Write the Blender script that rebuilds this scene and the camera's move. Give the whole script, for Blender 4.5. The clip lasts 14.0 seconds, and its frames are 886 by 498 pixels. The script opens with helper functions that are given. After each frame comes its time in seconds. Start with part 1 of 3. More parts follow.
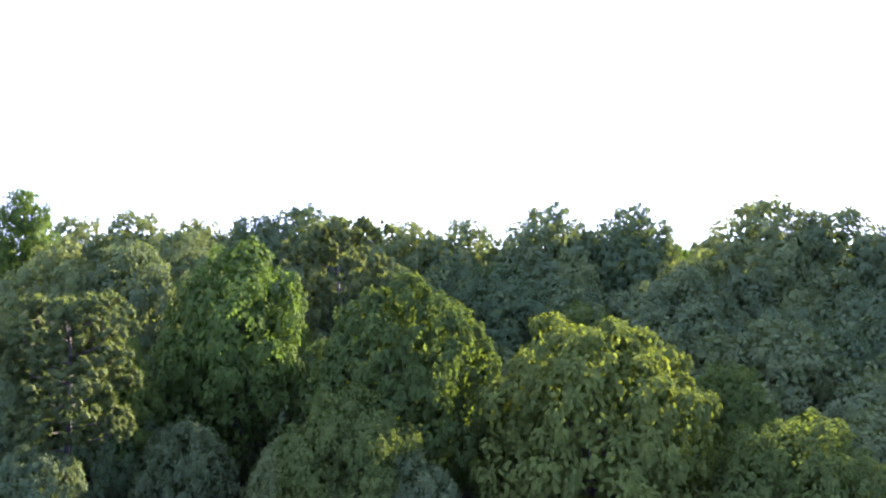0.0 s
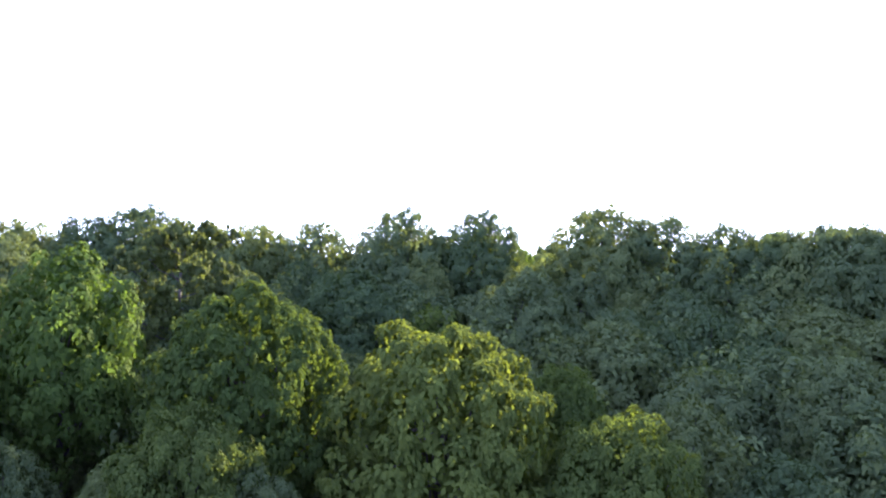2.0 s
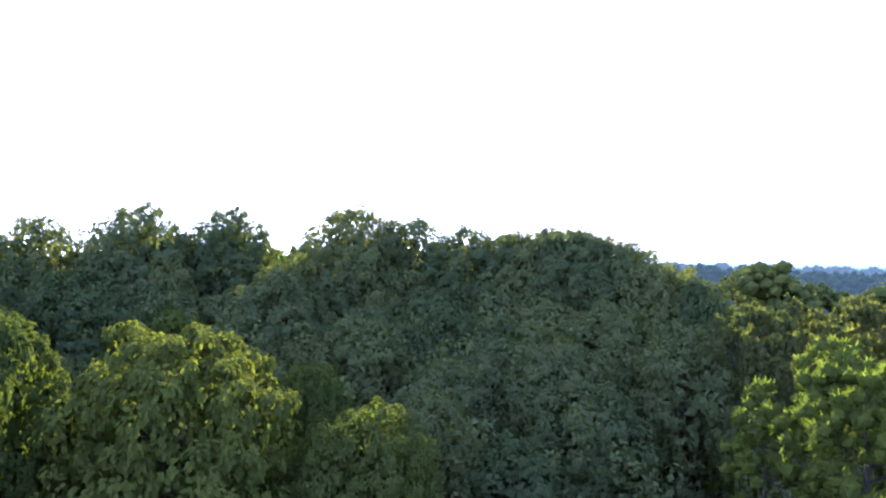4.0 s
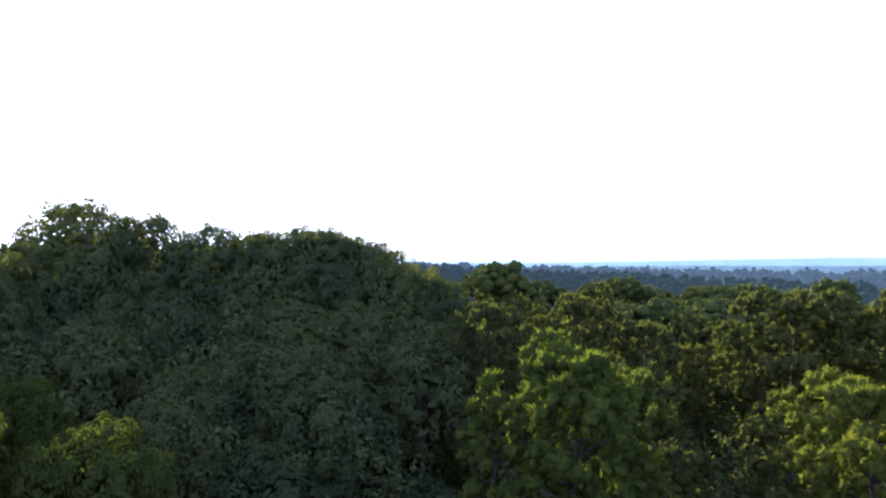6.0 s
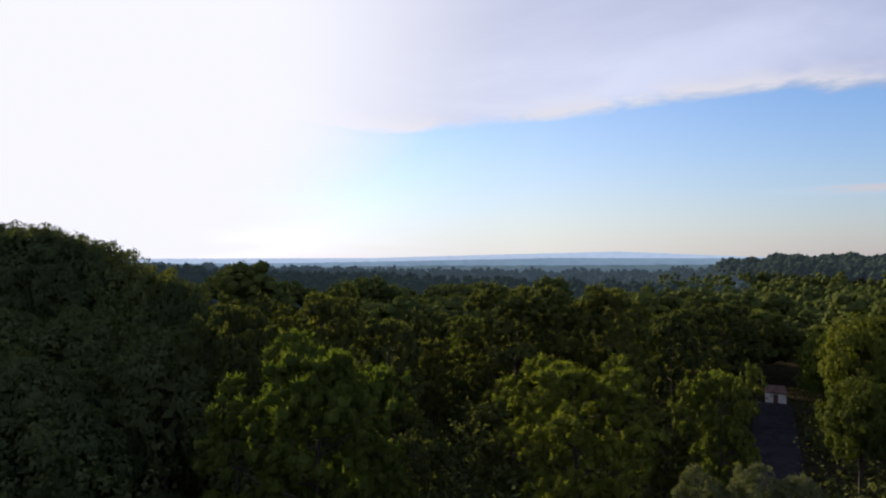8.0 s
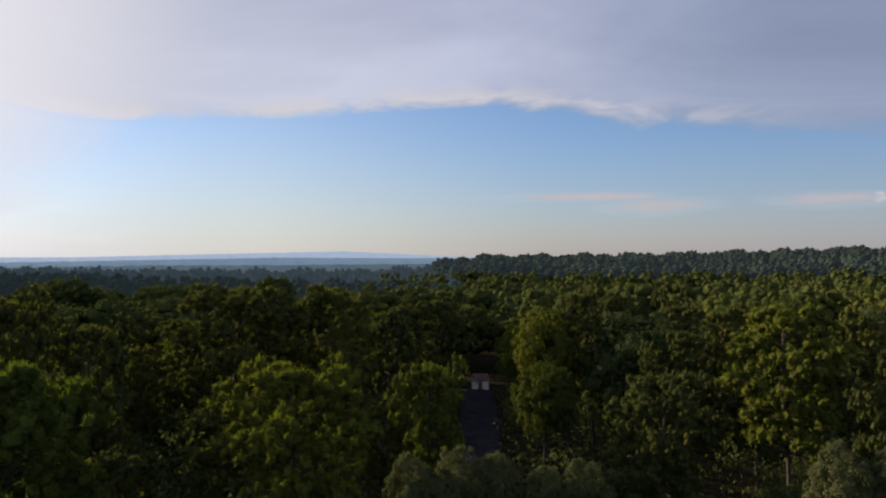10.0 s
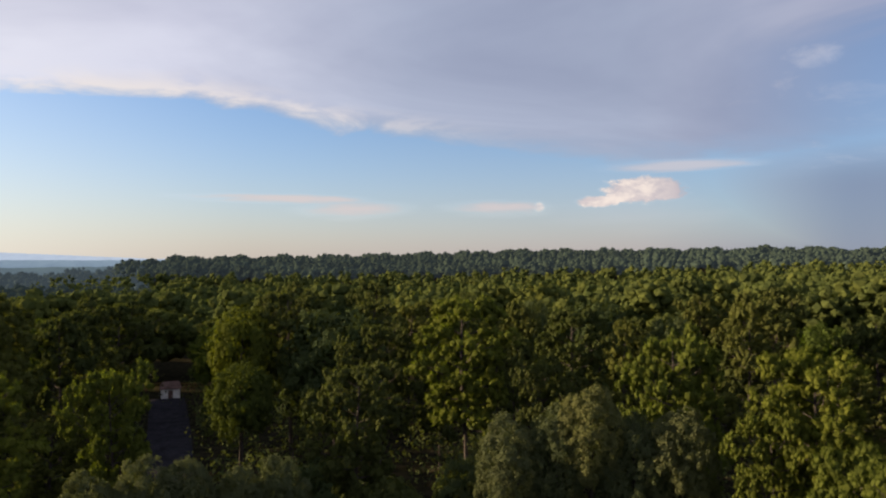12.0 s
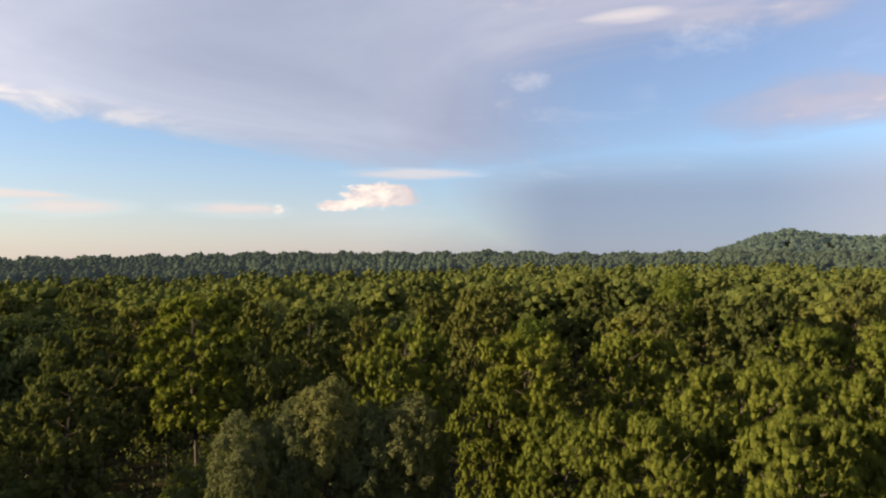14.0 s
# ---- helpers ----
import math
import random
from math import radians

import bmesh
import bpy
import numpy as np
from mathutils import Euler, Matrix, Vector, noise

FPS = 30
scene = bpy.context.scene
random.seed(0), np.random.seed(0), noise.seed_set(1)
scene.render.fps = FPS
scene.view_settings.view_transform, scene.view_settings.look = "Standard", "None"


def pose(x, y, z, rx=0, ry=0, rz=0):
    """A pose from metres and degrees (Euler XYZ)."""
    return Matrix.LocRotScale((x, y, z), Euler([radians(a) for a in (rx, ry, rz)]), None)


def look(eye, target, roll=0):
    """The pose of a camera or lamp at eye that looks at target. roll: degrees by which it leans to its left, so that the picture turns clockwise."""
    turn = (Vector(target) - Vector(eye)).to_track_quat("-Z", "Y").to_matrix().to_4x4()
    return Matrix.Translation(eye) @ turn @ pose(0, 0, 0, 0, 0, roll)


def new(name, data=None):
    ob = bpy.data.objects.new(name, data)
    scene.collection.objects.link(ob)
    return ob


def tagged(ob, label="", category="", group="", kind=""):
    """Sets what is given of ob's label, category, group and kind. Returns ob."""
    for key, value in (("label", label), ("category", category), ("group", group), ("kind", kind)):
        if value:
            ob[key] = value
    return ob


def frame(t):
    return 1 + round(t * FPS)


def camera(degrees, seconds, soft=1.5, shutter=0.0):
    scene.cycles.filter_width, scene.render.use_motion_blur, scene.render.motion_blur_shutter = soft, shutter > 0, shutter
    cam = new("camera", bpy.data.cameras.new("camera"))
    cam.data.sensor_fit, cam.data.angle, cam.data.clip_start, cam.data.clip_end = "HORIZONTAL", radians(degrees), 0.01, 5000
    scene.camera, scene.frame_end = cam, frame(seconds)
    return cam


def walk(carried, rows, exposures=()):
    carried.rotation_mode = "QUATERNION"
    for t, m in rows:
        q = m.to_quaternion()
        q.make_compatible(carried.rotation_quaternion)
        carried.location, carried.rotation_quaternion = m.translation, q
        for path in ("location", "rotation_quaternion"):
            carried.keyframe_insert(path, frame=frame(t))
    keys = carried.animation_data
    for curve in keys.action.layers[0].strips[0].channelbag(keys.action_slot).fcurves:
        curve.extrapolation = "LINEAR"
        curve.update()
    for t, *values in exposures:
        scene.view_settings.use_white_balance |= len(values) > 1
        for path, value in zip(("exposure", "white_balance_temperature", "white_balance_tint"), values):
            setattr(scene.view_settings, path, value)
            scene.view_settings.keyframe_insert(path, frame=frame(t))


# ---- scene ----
cam = camera(64.1, 14.0, 2.2)
PATH = [
    (0.0, 0.0, 0.0, 24.058, 90.624, 0.107, -3.988),
    (0.5, 0.154, -0.088, 24.239, 90.638, 0.072, -5.836),
    (1.0, 0.242, -0.144, 24.347, 90.672, 0.038, -8.795),
    (1.5, 0.34, -0.203, 24.389, 90.714, 0.022, -11.364),
    (2.0, 0.444, -0.28, 24.363, 90.764, 0.024, -15.497),
    (2.5, 0.536, -0.378, 24.309, 90.773, 0.022, -20.566),
    (5.0, 0.935, -0.721, 24.081, 90.884, -0.041, -44.54),
    (5.5, 0.977, -0.756, 24.164, 90.846, -0.041, -49.514),
    (6.0, 1.025, -0.816, 24.192, 90.854, -0.015, -54.771),
    (6.5, 1.053, -0.879, 24.203, 90.846, 0.01, -60.995),
    (7.0, 1.064, -0.921, 24.196, 90.848, 0.046, -65.869),
    (7.5, 1.06, -1.018, 24.18, 90.866, 0.057, -70.583),
    (10.0, 0.931, -1.407, 24.188, 90.844, -0.006, -96.765),
    (10.5, 0.893, -1.435, 24.196, 90.824, 0.016, -105.223),
    (11.0, 0.84, -1.452, 24.183, 90.845, 0.038, -109.594),
    (11.5, 0.805, -1.477, 24.076, 90.888, 0.098, -115.382),
    (12.0, 0.78, -1.484, 23.842, 90.981, 0.112, -120.739),
    (12.5, 0.745, -1.508, 23.631, 91.066, 0.11, -125.836),
    (13.0, 0.704, -1.502, 23.489, 91.127, 0.131, -131.104),
    (13.5, 0.672, -1.474, 23.392, 91.153, 0.12, -136.133),
    (14.0, 0.623, -1.446, 23.321, 91.211, 0.097, -141.621),
]
EXPOSURES = [(0.0, 4.35, 4950, 30), (2.5, 4.2, 4950, 29), (5.0, 3.6, 5000, 27), (6.5, 2.5, 5300, 23), (7.5, 1.65, 5800, 18), (10.0, 1.1, 6100, 17), (11.5, 1.28, 6400, 17), (12.5, 1.62, 6700, 16), (14.0, 1.8, 6900, 16)]
walk(cam, [(t, pose(*p)) for t, *p in PATH], EXPOSURES)

# ---- world, sun ----
SUN_S, SUN_EL = 39.6, 14.5      # degrees clockwise from the first view, degrees above the horizon


def compass(s, el):
    a, e = radians(s), radians(el)
    return Vector((math.sin(a) * math.cos(e), math.cos(a) * math.cos(e), math.sin(e)))


class Nodes:
    """Small helper round a node tree."""

    def __init__(self, tree):
        self.tree = tree
        tree.nodes.clear()

    def add(self, kind, **settings):
        n = self.tree.nodes.new(kind)
        for key, value in settings.items():
            n.inputs[key].default_value = value
        return n

    def link(self, a, b):
        self.tree.links.new(a, b)

    def put(self, value, socket):
        if isinstance(value, bpy.types.NodeSocket):
            self.link(value, socket)
        else:
            socket.default_value = value

    def math(self, op, *values):
        n = self.add("ShaderNodeMath")
        n.operation = op
        for i, v in enumerate(values):
            self.put(v, n.inputs[i])
        return n.outputs[0]

    def smooth(self, value, low, high, out_low=0.0, out_high=1.0):
        n = self.add("ShaderNodeMapRange")
        n.interpolation_type = "SMOOTHSTEP"
        for i, v in enumerate((value, low, high, out_low, out_high)):
            self.put(v, n.inputs[i])
        return n.outputs[0]

    def ramp(self, value, stops):
        n = self.add("ShaderNodeValToRGB")
        e = n.color_ramp.elements
        while len(e) < len(stops):
            e.new(0.5)
        for i, (p, c) in enumerate(stops):
            e[i].position = p
            e[i].color = (*c, 1) if len(c) == 3 else c
        self.put(value, n.inputs[0])
        return n.outputs[0]

    def curve(self, value, points):
        n = self.add("ShaderNodeFloatCurve")
        c = n.mapping.curves[0]
        for p in points[1:-1]:
            c.points.new(*p)
        c.points[0].location, c.points[-1].location = points[0], points[-1]
        n.mapping.update()
        self.put(value, n.inputs["Value"])
        return n.outputs[0]

    def mix(self, factor, a, b, blend="MIX"):
        n = self.add("ShaderNodeMix")
        n.data_type, n.blend_type = "RGBA", blend
        self.put(factor, n.inputs["Factor"])
        for v, socket in ((a, n.inputs[6]), (b, n.inputs[7])):
            self.put(v if isinstance(v, bpy.types.NodeSocket) else (*v, 1), socket)
        return n.outputs[2]

    def noise(self, vector, scale, detail=4.0, rough=0.55, distortion=0.0):
        n = self.add("ShaderNodeTexNoise", Scale=scale, Detail=detail, Roughness=rough, Distortion=distortion)
        if vector is not None:
            self.link(vector, n.inputs["Vector"])
        return n.outputs["Fac"]

    def xyz(self, x, y, z):
        n = self.add("ShaderNodeCombineXYZ")
        for i, v in enumerate((x, y, z)):
            self.put(v, n.inputs[i])
        return n.outputs[0]


def build_world():
    world = bpy.data.worlds.new("sky")
    world.use_nodes = True
    scene.world = world
    n = Nodes(world.node_tree)
    out = n.add("ShaderNodeOutputWorld")
    way = n.add("ShaderNodeTexCoord").outputs["Generated"]
    split = n.add("ShaderNodeSeparateXYZ")
    n.link(way, split.inputs[0])
    x, y, z = split.outputs
    s = n.math("MULTIPLY", n.math("ARCTAN2", x, y), 57.2958)
    el = n.math("MULTIPLY", n.math("ARCSINE", z), 57.2958)
    s01 = n.math("ADD", n.math("DIVIDE", s, 360.0), 0.5)

    def at(deg):
        return deg / 360 + 0.5

    # clear air
    sky = n.add("ShaderNodeTexSky")
    sky.sky_type, sky.sun_disc = "NISHITA", False
    sky.sun_elevation, sky.sun_rotation = radians(SUN_EL), radians(SUN_S)
    sky.altitude, sky.air_density, sky.dust_density, sky.ozone_density = 200, 1.0, 0.25, 4.0
    clear = n.add("ShaderNodeBackground", Strength=0.064)
    n.link(sky.outputs[0], clear.inputs["Color"])

    # haze that thickens towards the horizon
    haze_tone = n.ramp(s01, [(at(-180), (.62, .68, .90)), (at(-60), (.80, .82, .86)), (at(60), (1.0, 1.0, 1.0)), (at(82), (.98, .95, .82)),
                             (at(105), (.66, .60, .53)), (at(136), (.52, .48, .50)), (at(150), (.25, .31, .45)), (at(166), (.26, .33, .49)), (at(178), (.46, .48, .60))])
    haze = n.math("MULTIPLY", n.math("POWER", 2.718, n.math("DIVIDE", n.math("MAXIMUM", el, 0.0), n.smooth(s, 78, 112, -9.5, -5.4))), 0.94)
    rain = n.math("MULTIPLY", n.smooth(s, 134, 152), n.smooth(el, 11.5, 5.0))
    haze = n.math("MAXIMUM", haze, n.math("MULTIPLY", rain, 0.85))

    # the cloud deck, spread over a flat layer overhead
    low = n.math("ADD", n.math("MAXIMUM", z, 0.0), 0.10)
    flat = n.xyz(n.math("DIVIDE", x, low), n.math("DIVIDE", y, low), 0.0)
    big = n.noise(flat, 0.55, 5, 0.55, 0.6)
    fine = n.noise(flat, 2.2, 6, 0.6, 0.4)
    edge = n.curve(s01, [(0.0, .30), (at(-60), .10), (at(20), .10), (at(56), .46), (at(66), .50), (at(73), .505), (at(80), .53), (at(91), .59), (at(98), .615), (at(105), .59),
                         (at(112), .53), (at(121), .48), (at(131), .41), (at(143), .36), (at(152), .36), (at(165), .42), (at(172), .46), (1.0, .45)])
    edge = n.math("MULTIPLY", edge, 20.0)
    ragged = n.math("MULTIPLY", n.math("SUBTRACT", fine, 0.5), 3.0)
    above = n.math("ADD", n.math("SUBTRACT", el, edge), ragged)
    soft = n.smooth(s, 100, 135, 0.9, 2.4)
    deck = n.smooth(above, n.math("MULTIPLY", soft, -0.55), soft)
    gaps = n.math("MULTIPLY", n.smooth(s, 138, 156), n.smooth(big, 0.58, 0.44))
    deck = n.math("MULTIPLY", deck, n.math("SUBTRACT", 1.0, n.math("MULTIPLY", gaps, 0.6)))
    tone = n.ramp(s01, [(at(-180), (.72, .80, 1.10)), (at(-120), (.80, .88, 1.15)), (at(-70), (.80, .82, .88)), (at(66), (.82, .84, .90)), (at(80), (.82, .86, .96)), (at(100), (.66, .71, .85)),
                        (at(118), (.47, .55, .70)), (at(135), (.42, .50, .65)), (at(152), (.44, .49, .64)), (at(178), (.46, .50, .65))])
    tone = n.mix(1.0, tone, n.ramp(big, [(0.3, (.78, .79, .84)), (0.7, (1.20, 1.19, 1.15))]), "MULTIPLY")
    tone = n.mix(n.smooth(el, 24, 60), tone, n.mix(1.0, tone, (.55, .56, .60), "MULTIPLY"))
    lit = n.math("MULTIPLY", n.smooth(above, -0.4, 0.5), n.smooth(above, 2.4, 0.4))
    lit = n.math("MULTIPLY", lit, n.smooth(fine, 0.38, 0.60))
    lit = n.math("MULTIPLY", lit, n.smooth(s, 132, 110))
    tone = n.mix(n.math("MULTIPLY", lit, 0.85), tone, (1.02, .97, .90))
    patch = n.math("MULTIPLY", n.smooth(fine, 0.56, 0.72), n.smooth(s, 138, 150))
    tone = n.mix(n.math("MULTIPLY", patch, 0.7), tone, (.74, .70, .72))

    # heaped cloud and thin bars low down
    fluff = n.noise(n.xyz(n.math("MULTIPLY", s, 0.55), n.math("MULTIPLY", el, 0.95), 3.0), 1.0, 7, 0.62, 0.3)
    silk = n.noise(n.xyz(n.math("MULTIPLY", s, 0.10), n.math("MULTIPLY", el, 0.8), 8.0), 1.0, 6, 0.6, 0.3)

    def bank(s0, e0, wide, high, ragged, fade, grain):
        """A cloud low down, centred on s0, e0 degrees."""
        a = n.math("POWER", n.math("ABSOLUTE", n.math("DIVIDE", n.math("SUBTRACT", s, s0), wide)), 2.0)
        c = n.math("POWER", n.math("ABSOLUTE", n.math("DIVIDE", n.math("SUBTRACT", el, e0), high)), 2.0)
        body = n.math("SUBTRACT", 1.0, n.math("ADD", a, c))
        return n.smooth(n.math("ADD", body, n.math("MULTIPLY", n.math("SUBTRACT", grain, 0.5), ragged)), 0.0, fade)

    heap = n.math("MAXIMUM", bank(136.6, 5.5, 3.6, 1.25, 1.9, 0.5, fluff), bank(133.0, 4.7, 2.2, 0.55, 2.2, 0.6, fluff))
    heap = n.math("MAXIMUM", heap, n.math("MULTIPLY", bank(128.5, 4.3, 0.55, 0.5, 1.6, 0.9, fluff), 0.8))
    anvil = n.math("MULTIPLY", bank(138.8, 7.3, 7.2, 0.62, 1.5, 1.0, silk), 0.75)
    veil = n.math("MULTIPLY", bank(136.0, 3.7, 8.5, 1.9, 1.2, 1.5, silk), 0.6)
    wisps = n.math("MAXIMUM", n.math("MULTIPLY", bank(148.6, 14.4, 2.2, 0.9, 2.6, 1.3, fluff), 0.6), n.math("MULTIPLY", bank(162.4, 16.8, 4.6, 1.6, 3.0, 1.9, fluff), 0.65))
    wisps = n.math("MAXIMUM", wisps, n.math("MULTIPLY", bank(156.5, 18.8, 4.0, 0.7, 2.4, 1.3, silk), 0.7))
    bars = n.math("MAXIMUM", bank(107.5, 4.9, 9.0, 0.55, 1.8, 1.0, silk), bank(113.0, 4.2, 6.0, 1.0, 2.0, 1.3, silk))
    bars = n.math("MAXIMUM", bars, bank(125.5, 4.2, 5.5, 0.9, 2.2, 1.3, silk))
    bars = n.math("MULTIPLY", bars, 0.9)

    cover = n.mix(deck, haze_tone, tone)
    amount = n.math("MAXIMUM", deck, haze)
    cover = n.mix(n.math("MULTIPLY", bars, 0.8), cover, (.88, .81, .78))
    amount = n.math("MAXIMUM", amount, bars)
    for sheet, colour in ((veil, (.66, .60, .62)), (anvil, (.84, .79, .78)), (wisps, (.84, .80, .79))):
        cover = n.mix(sheet, cover, colour)
        amount = n.math("MAXIMUM", amount, sheet)
    puffy = n.mix(n.smooth(fluff, 0.36, 0.62), (.74, .69, .69), (1.08, .98, .87))
    puffy = n.mix(n.smooth(s, 136.2, 140.0), puffy, (.62, .59, .63))
    cover = n.mix(heap, cover, puffy)
    amount = n.math("MAXIMUM", amount, heap)

    # bright thin cloud round the sun
    toward = n.add("ShaderNodeVectorMath")
    toward.operation = "DOT_PRODUCT"
    n.link(way, toward.inputs[0])
    toward.inputs[1].default_value = compass(SUN_S, SUN_EL)
    apart = n.math("MULTIPLY", n.math("ARCCOSINE", toward.outputs["Value"]), 57.2958)
    glare = n.smooth(n.math("ADD", apart, n.math("MULTIPLY", n.math("SUBTRACT", big, 0.5), 10.0)), 41, 20)
    cover = n.mix(glare, cover, (1.22, 1.20, 1.17))
    amount = n.math("MAXIMUM", amount, glare)

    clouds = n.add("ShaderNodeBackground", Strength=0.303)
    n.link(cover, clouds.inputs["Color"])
    both = n.add("ShaderNodeMixShader")
    n.link(amount, both.inputs[0])
    n.link(clear.outputs[0], both.inputs[1])
    n.link(clouds.outputs[0], both.inputs[2])
    n.link(both.outputs[0], out.inputs[0])

    lamp = bpy.data.lights.new("sun", "SUN")
    lamp.energy, lamp.angle, lamp.color = 5.0, radians(0.6), (1.0, 0.75, 0.45)
    ob = new("sun", lamp)
    ob.matrix_world = look((0, 0, 80), Vector((0, 0, 80)) - compass(SUN_S, SUN_EL))


build_world()


# ---- materials ----
def material(name):
    m = bpy.data.materials.new(name)
    m.use_nodes = True
    return m, Nodes(m.node_tree)


def leaf_material(name, dark, light, glow, patchy=0.0, thinness=0.26):
    """Leaves: two tones over each leaf, tree and branch, with light coming through. patchy: metres over which a wood changes tone."""
    m, n = material(name)
    out = n.add("ShaderNodeOutputMaterial")
    info, geo = n.add("ShaderNodeObjectInfo"), n.add("ShaderNodeNewGeometry")
    where = n.add("ShaderNodeTexCoord").outputs["Object"]
    blot = n.noise(where, 0.9, 3)
    pick = n.math("ADD", n.math("MULTIPLY", geo.outputs["Random Per Island"], 0.26), n.math("MULTIPLY", blot, 0.74))
    tone = n.mix(pick, dark, light)
    grain = n.noise(where, 5.5, 5, 0.7)
    tone = n.mix(1.0, tone, n.ramp(grain, [(0.30, (.80, .81, .82)), (0.50, (.98, .98, .98)), (0.70, (1.18, 1.16, 1.12))]), "MULTIPLY")
    whole = info.outputs["Random"]
    if patchy:
        whole = n.smooth(n.noise(geo.outputs["Position"], 1 / patchy, 3, 0.6), 0.30, 0.70)
    tone = n.mix(1.0, tone, n.ramp(whole, [(0.0, (.74, .80, .80)), (0.5, (.97, .97, .97)), (1.0, (1.22, 1.14, .90))]), "MULTIPLY")
    body = n.add("ShaderNodeBsdfPrincipled", Roughness=0.7)
    body.inputs["Specular IOR Level"].default_value = 0.0
    n.link(tone, body.inputs["Base Color"])
    relief = n.add("ShaderNodeBump", Strength=0.5, Distance=0.08)
    n.link(grain, relief.inputs["Height"])
    n.link(relief.outputs[0], body.inputs["Normal"])
    thin = n.add("ShaderNodeBsdfTranslucent")
    n.link(n.mix(1.0, tone, glow, "MULTIPLY"), thin.inputs["Color"])
    both = n.add("ShaderNodeMixShader")
    both.inputs[0].default_value = thinness
    n.link(body.outputs[0], both.inputs[1])
    n.link(thin.outputs[0], both.inputs[2])
    n.link(both.outputs[0], out.inputs[0])
    return m


def rough_material(name, dark, light, scale, rough=0.9, bump=0.4, stretch=(1, 1, 1)):
    m, n = material(name)
    out = n.add("ShaderNodeOutputMaterial")
    where = n.add("ShaderNodeTexCoord").outputs["Object"]
    fit = n.add("ShaderNodeMapping")
    fit.inputs["Scale"].default_value = stretch
    n.link(where, fit.inputs[0])
    grain, stain = n.noise(fit.outputs[0], scale, 6), n.noise(fit.outputs[0], scale * 0.13, 3)
    body = n.add("ShaderNodeBsdfPrincipled", Roughness=rough)
    body.inputs["Specular IOR Level"].default_value = 0.0
    tone = n.mix(n.smooth(grain, 0.3, 0.7), dark, light)
    n.link(n.mix(1.0, tone, n.ramp(stain, [(0.3, (.7, .7, .7)), (0.7, (1.2, 1.2, 1.2))]), "MULTIPLY"), body.inputs["Base Color"])
    relief = n.add("ShaderNodeBump", Strength=bump, Distance=0.05)
    n.link(grain, relief.inputs["Height"])
    n.link(relief.outputs[0], body.inputs["Normal"])
    n.link(body.outputs[0], out.inputs[0])
    return m


def painted_haze_material(name, tone, glow, strength):
    """Wooded slopes, 230 m to kilometres off; glow paints the haze before them."""
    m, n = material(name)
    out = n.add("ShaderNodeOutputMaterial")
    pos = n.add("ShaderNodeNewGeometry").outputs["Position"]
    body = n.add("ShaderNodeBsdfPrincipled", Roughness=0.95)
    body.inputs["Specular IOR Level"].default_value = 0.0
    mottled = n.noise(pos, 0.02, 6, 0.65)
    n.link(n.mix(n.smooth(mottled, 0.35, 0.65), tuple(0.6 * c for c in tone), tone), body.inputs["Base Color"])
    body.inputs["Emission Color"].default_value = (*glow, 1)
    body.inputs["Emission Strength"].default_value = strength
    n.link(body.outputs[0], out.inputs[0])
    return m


PINE_LEAF = leaf_material("pine_needles", (.025, .035, .016), (.092, .106, .033), (1.5, 1.6, .5), 0.0, .34)
# Lighter, yellower copy of the pine needles: sunlight painted into the leaf colour.
GOLD_LEAF = leaf_material("painted_sunlit_needles", (.032, .044, .014), (.126, .150, .029), (1.4, 1.65, .42), 0.0, .36)
BROAD_LEAF = leaf_material("broad_leaves", (.025, .038, .014), (.078, .096, .022), (1.8, 1.9, .42), 0.0, .24)
LUSH_LEAF = leaf_material("lush_leaves", (.026, .042, .014), (.080, .104, .022), (1.7, 2.0, .42), 0.0, .24)
OAK_LEAF = leaf_material("oak_leaves", (.033, .048, .027), (.086, .108, .041), (1.6, 1.6, .5), 0.0, .24)
SILVER_LEAF = leaf_material("silver_leaves", (.048, .060, .034), (.126, .144, .068), (1.2, 1.3, .6), 0.0, .24)
WOOD_LEAF = leaf_material("woodland_leaves", (.027, .041, .018), (.094, .115, .033), (1.3, 1.4, .5), 14.0, .24)
BARK = rough_material("bark", (.028, .025, .022), (.080, .071, .064), 9.0, 0.92, 0.8, (1, 1, 0.25))
FLOOR = rough_material("forest_floor", (.012, .013, .008), (.034, .030, .018), 0.7)
# Next seven: emission and bluish tone paint haze over far woods and hills.
RANGE_NEAR = painted_haze_material("plain_painted_haze", (.04, .065, .06), (.13, .19, .25), 0.21)
PLAIN = painted_haze_material("woods_painted_haze", (.024, .036, .034), (.13, .18, .21), .10)
VALLEY = painted_haze_material("valley_painted_haze", (.024, .036, .026), (.10, .15, .17), .045)
HILL = painted_haze_material("hill_painted_haze", (.040, .060, .044), (.10, .15, .18), .07)
RIDGE = painted_haze_material("ridge_painted_haze", (.034, .051, .036), (.10, .13, .16), .045)
RANGE_MIDDLE = painted_haze_material("rise_painted_haze", (.05, .075, .08), (.22, .32, .43), 0.27)
RANGE_FAR = painted_haze_material("hills_painted_haze", (.06, .08, .10), (.42, .52, .63), 0.35)
PAINT = rough_material("white_boards", (.62, .62, .60), (.80, .80, .78), 5.0, 0.6, 0.15)
ROOFING = rough_material("brown_shingle", (.10, .065, .058), (.17, .115, .10), 4.0, 0.85, 0.3)
ASPHALT = rough_material("asphalt", (.022, .022, .027), (.038, .038, .044), 6.0, 0.85, 0.15)


